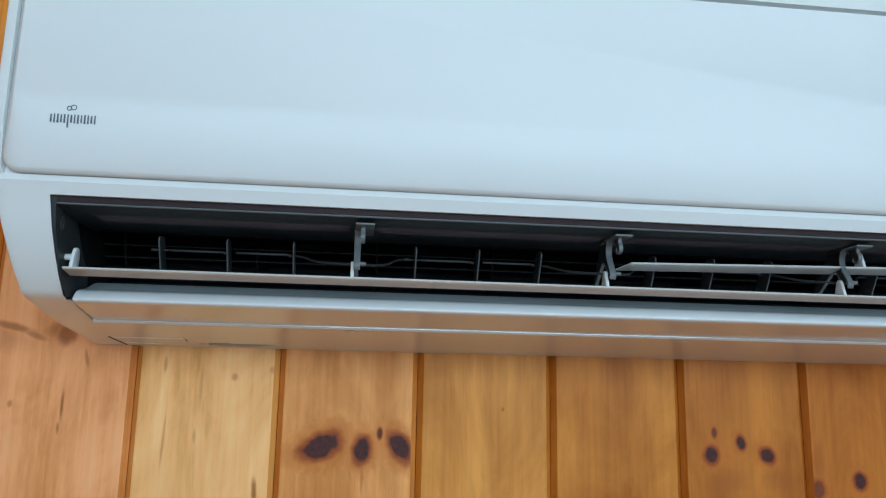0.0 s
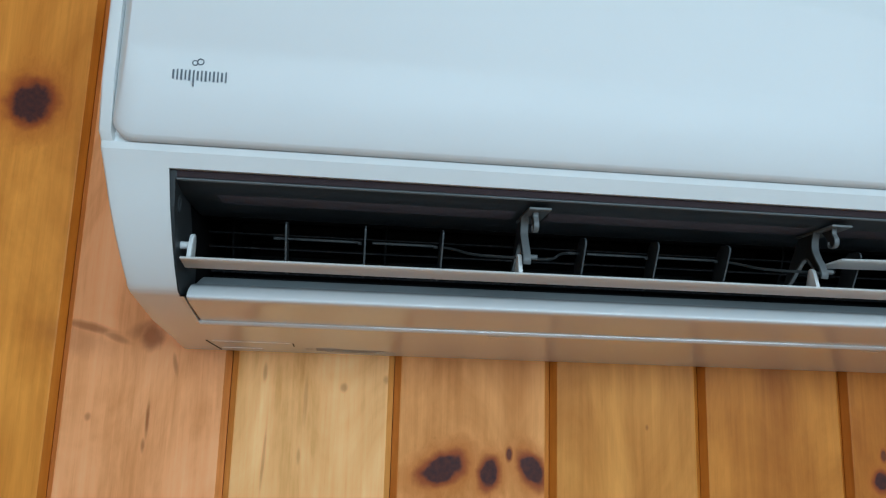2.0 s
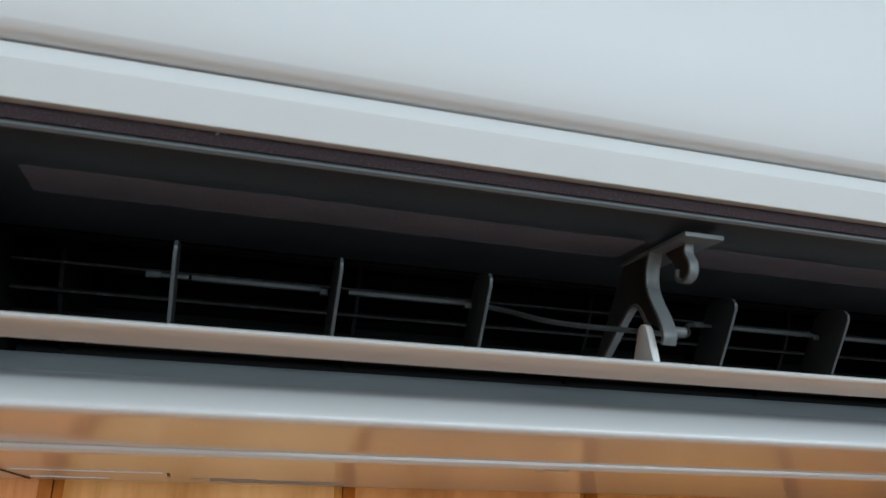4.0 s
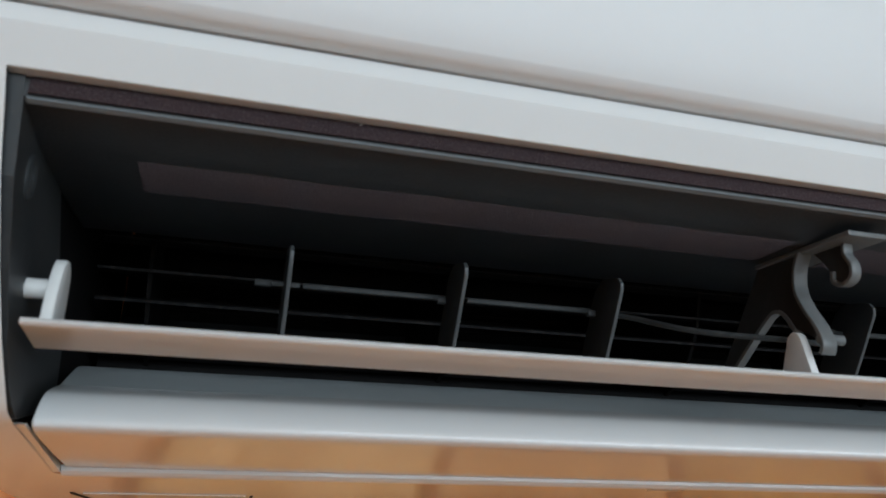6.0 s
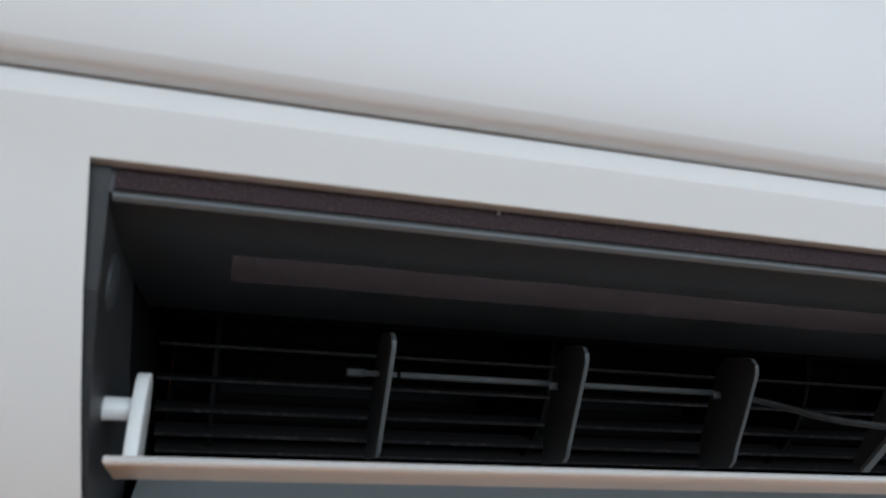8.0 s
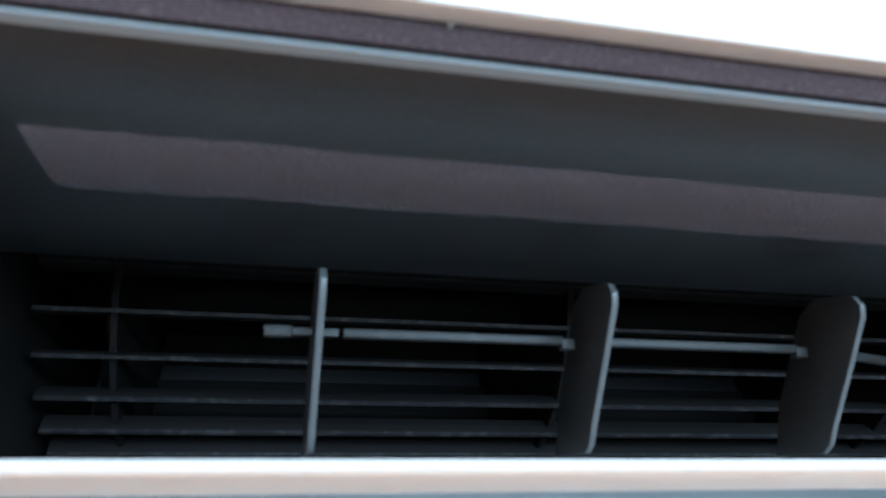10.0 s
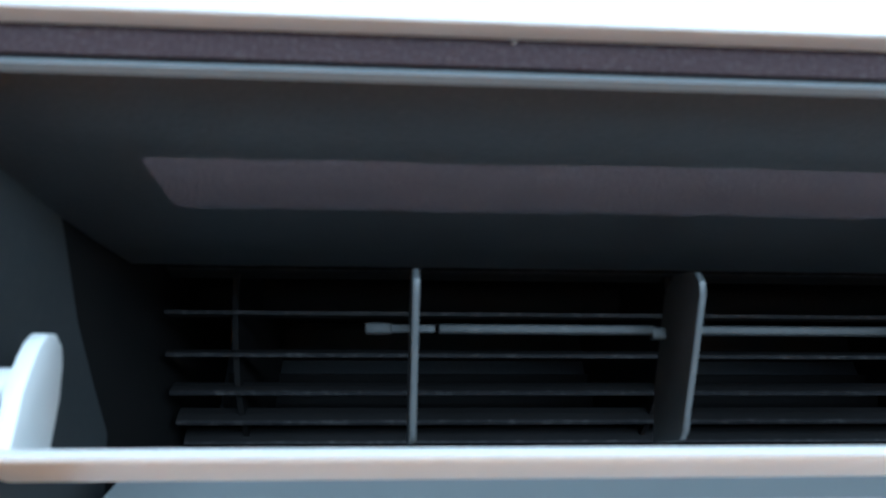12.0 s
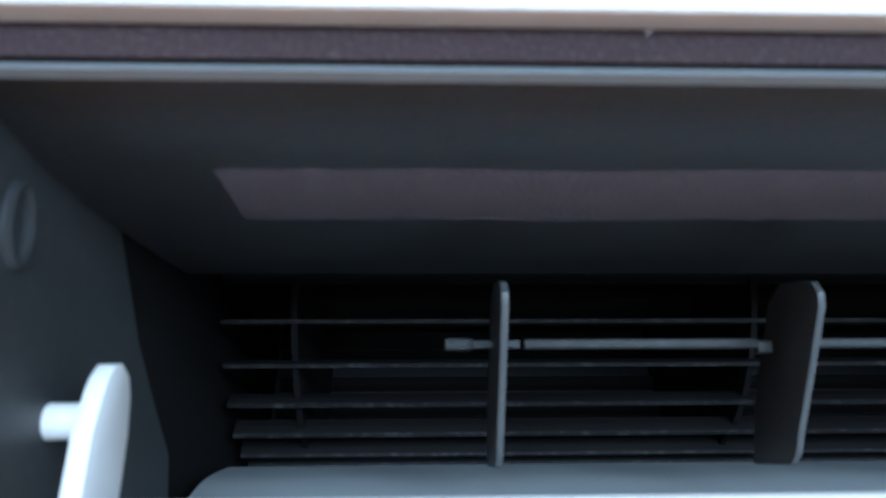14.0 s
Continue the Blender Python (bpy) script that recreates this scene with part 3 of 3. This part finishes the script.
# lower flap and the upper flap
def flap(name, x0, x1, y, z, arms, label):
    prof = [(y, z), (y + 0.0006, z + 0.0008), (y + 0.0020, z + 0.0008), (y + 0.0160, z - 0.0019), (y + 0.0176, z - 0.0027), (y + 0.0168, z - 0.0033), (y + 0.0020, z - 0.0009), (y + 0.0004, z - 0.0006)]
    f = part(name, prism(prof, x0, x1, 0.0004), VANE_WHITE, unit, label, smooth=50)
    for x, end in arms:
        if end:
            o = [(y + 0.0052, z - 0.001), (y + 0.0070, z + 0.0080), (y + 0.0092, z + 0.0128)] + [(y + 0.0142 + 0.0042 * math.cos(a), z + 0.0128 + 0.0040 * math.sin(a)) for a in (2.6, 2.0, 1.4, 0.7, 0.0)] + [(y + 0.0188, z + 0.0080), (y + 0.0172, z - 0.0030)]
            part("end_arm", prism(o, x - 0.0013, x + 0.0013, 0.0004), VANE_WHITE, f)
            part("pivot_pin", tube([(x - 0.0080, y + 0.0130, z + 0.0095), (x - 0.001, y + 0.0130, z + 0.0095)], 0.0023, 14), VANE_WHITE, f)
        else:
            o = [(y + 0.0045, z - 0.001), (y + 0.0078, z + 0.0100), (y + 0.0088, z + 0.0126), (y + 0.0102, z + 0.0138), (y + 0.0120, z + 0.0140), (y + 0.0138, z + 0.0128), (y + 0.0195, z - 0.0030)]
            part("fin", prism(o, x - 0.0013, x + 0.0013, 0.0004), VANE_WHITE, f)
    return f


flap("lower_flap", 0.0784, OR - 0.005, -0.1843, 2.0432, [(0.0822, True)] + [(0.2797 + BAY * k, False) for k in range(3)], "long slim white lower louvre flap, half open")
upper = flap("upper_flap", 0.4945, OR - 0.010, -0.1745, 2.0642, [(0.2865 + BAY * 2 + 0.019, False)], "slim white upper louvre flap, hanging down at its loose end")
for v in upper.data.vertices:
    if v.co.x < 0.4955 and v.co.y > -0.165:
        v.co.x -= 0.0072
upper.matrix_basis = Matrix.Translation((0.4945, -0.1745, 2.0642)) @ pose(0, 0, 0, 0, -1.15, 0) @ Matrix.Translation((-0.4945, 0.1745, -2.0642))

# curved diffuser under the outlet
DIFF = smooth_line([(-0.1334, 2.0353), (-0.1390, 2.0343), (-0.1450, 2.0331), (-0.1502, 2.0316), (-0.1540, 2.0294), (-0.1570, 2.0266), (-0.1584, 2.0243), (-0.1572, 2.0228), (-0.1520, 2.0214), (-0.1300, 2.0178), (-0.1075, 2.0145)], 4) + [(-0.1055, 2.0144), (-0.1050, 2.0160), (-0.1300, 2.0210), (-0.1500, 2.0250), (-0.1450, 2.0285), (-0.1334, 2.0320)]
part("diffuser", prism(DIFF, 0.0788, OR - 0.0055, 0.0005), GLOSSY, unit, "glossy white curved diffuser panel", smooth=45)
SLOPE = smooth_line([(-0.0880, 2.0451), (-0.1020, 2.0440), (-0.1111, 2.0426), (-0.1200, 2.0399), (-0.1290, 2.0366), (-0.1332, 2.0352)], 4) + [(-0.1332, 2.0335), (-0.1200, 2.0375), (-0.0880, 2.0430)]
part("duct_floor", prism(SLOPE, 0.0788, OR - 0.0055), DUCT_FLOOR, unit, "blue-grey plastic slope behind the diffuser", smooth=45)

# underside: rail along the diffuser, knock-out outline, slots, fine print
part("rear_rail", prism([(-0.1056, 2.0150), (-0.1056, 2.0134), (-0.1046, 2.0125), (-0.1030, 2.0117), (-0.1005, 2.0118), (-0.1005, 2.0150)], OL + 0.003, OR - 0.003, 0.0003), GLOSSY, unit)
for xa, xb in ((OL - 0.001, 0.0774), (OR - 0.0040, OR + 0.001)):
    part("corner_lip", prism([(-0.1590, 2.0235), (-0.1040, 2.0128), (-0.1040, 2.0150), (-0.1560, 2.0240)], xa, xb), GLOSSY, unit, smooth=0)


def under_z(y):
    return 2.0005 + (2.0068 - 2.0005) * (y / -0.05)


def on_underside(name, x0, x1, y0, y1, mat, label="", proud=0.00025):
    o = [(y0, under_z(y0) - proud), (y1, under_z(y1) - proud), (y1, under_z(y1) + 0.0006), (y0, under_z(y0) + 0.0006)]
    return part(name, prism(o, x0, x1), mat, unit, label, smooth=0)


part("slot", tube([(0.0712 + 0.006 * u, -0.040 + 0.036 * u, under_z(-0.040 + 0.036 * u)) for u in (0, 0.15, 0.3, 0.6, 0.85, 1)], 0.0006, 6), HOLE, unit, "small dark slit")
on_underside("slot", 0.0708, 0.0724, -0.0400, -0.0360, HOLE)
on_underside("slot", 0.1346, 0.1358, -0.0380, -0.0270, HOLE, "small dark slot")
on_underside("knock_out_line", 0.0750, 0.1330, -0.0392, -0.0386, VANE_WHITE, proud=0.0004)
on_underside("knock_out_line", 0.0790, 0.1100, -0.0140, -0.0134, VANE_WHITE, proud=0.0004)
for y0, x0, x1 in ((-0.0230, 0.152, 0.172), (-0.0200, 0.152, 0.206), (-0.0170, 0.152, 0.212), (-0.0140, 0.152, 0.200), (-0.0100, 0.160, 0.215)):
    on_underside("printed_bar", x0, x1, y0, y0 + 0.0014, FAINT)
on_underside("printed_bar", 0.1440, 0.1490, -0.0200, -0.0150, FAINT)
for x in (0.275, 0.560):
    part("catch", prism(band([(-0.0960, 2.0120), (-0.0925, 2.0116)], 0.0012), x, x + 0.014, 0.0003), WHITE, unit)

# speck of dirt stuck on the flocked strip
part("lint", tube([(0.1446, -0.2008, 2.0902), (0.1443, -0.2009, 2.0899), (0.1441, -0.2010, 2.0896)], 0.0002, 5), FAINT, unit)

# ---------------------------------------------------------------- boards of the wall
PITCH, EDGE, DEPTH = 0.1302, 0.0050, 0.0052
prof = [(0.0, DEPTH + 0.001), (0.0, DEPTH), (EDGE, 0.0003), (EDGE + 0.0012, 0.0), (PITCH - EDGE - 0.0016, 0.0), (PITCH - EDGE - 0.0004, 0.0003), (PITCH - 0.0006, DEPTH), (PITCH - 0.0006, DEPTH + 0.001)]
bm = bmesh.new()
lo = [bm.verts.new((x, y, 0.0)) for x, y in prof] + [bm.verts.new((PITCH - 0.0006, 0.016, 0.0)), bm.verts.new((0.0, 0.016, 0.0))]
hi = [bm.verts.new((v.co.x, v.co.y, RZ1)) for v in lo]
for i in range(len(lo)):
    bm.faces.new((lo[i], lo[(i + 1) % len(lo)], hi[(i + 1) % len(lo)], hi[i]))
first = part("board", bm, PINE, wall_north, smooth=0)
first.data.materials.append(GROOVE)
for f in first.data.polygons:
    f.material_index = int(abs(f.normal.x) > 0.3)
# own board tones, with the wall's brighter light at the left painted in
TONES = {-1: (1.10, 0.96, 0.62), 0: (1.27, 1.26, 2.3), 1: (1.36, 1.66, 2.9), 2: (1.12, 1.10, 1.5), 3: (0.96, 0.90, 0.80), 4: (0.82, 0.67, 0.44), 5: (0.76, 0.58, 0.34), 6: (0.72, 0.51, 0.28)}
for k in range(-15, 23):
    x = 0.0855 + PITCH * (k - 1)
    ob = first if k == -15 else new("board", first.data)
    ob.parent = wall_north
    ob.matrix_local = pose(x, 0, 0)
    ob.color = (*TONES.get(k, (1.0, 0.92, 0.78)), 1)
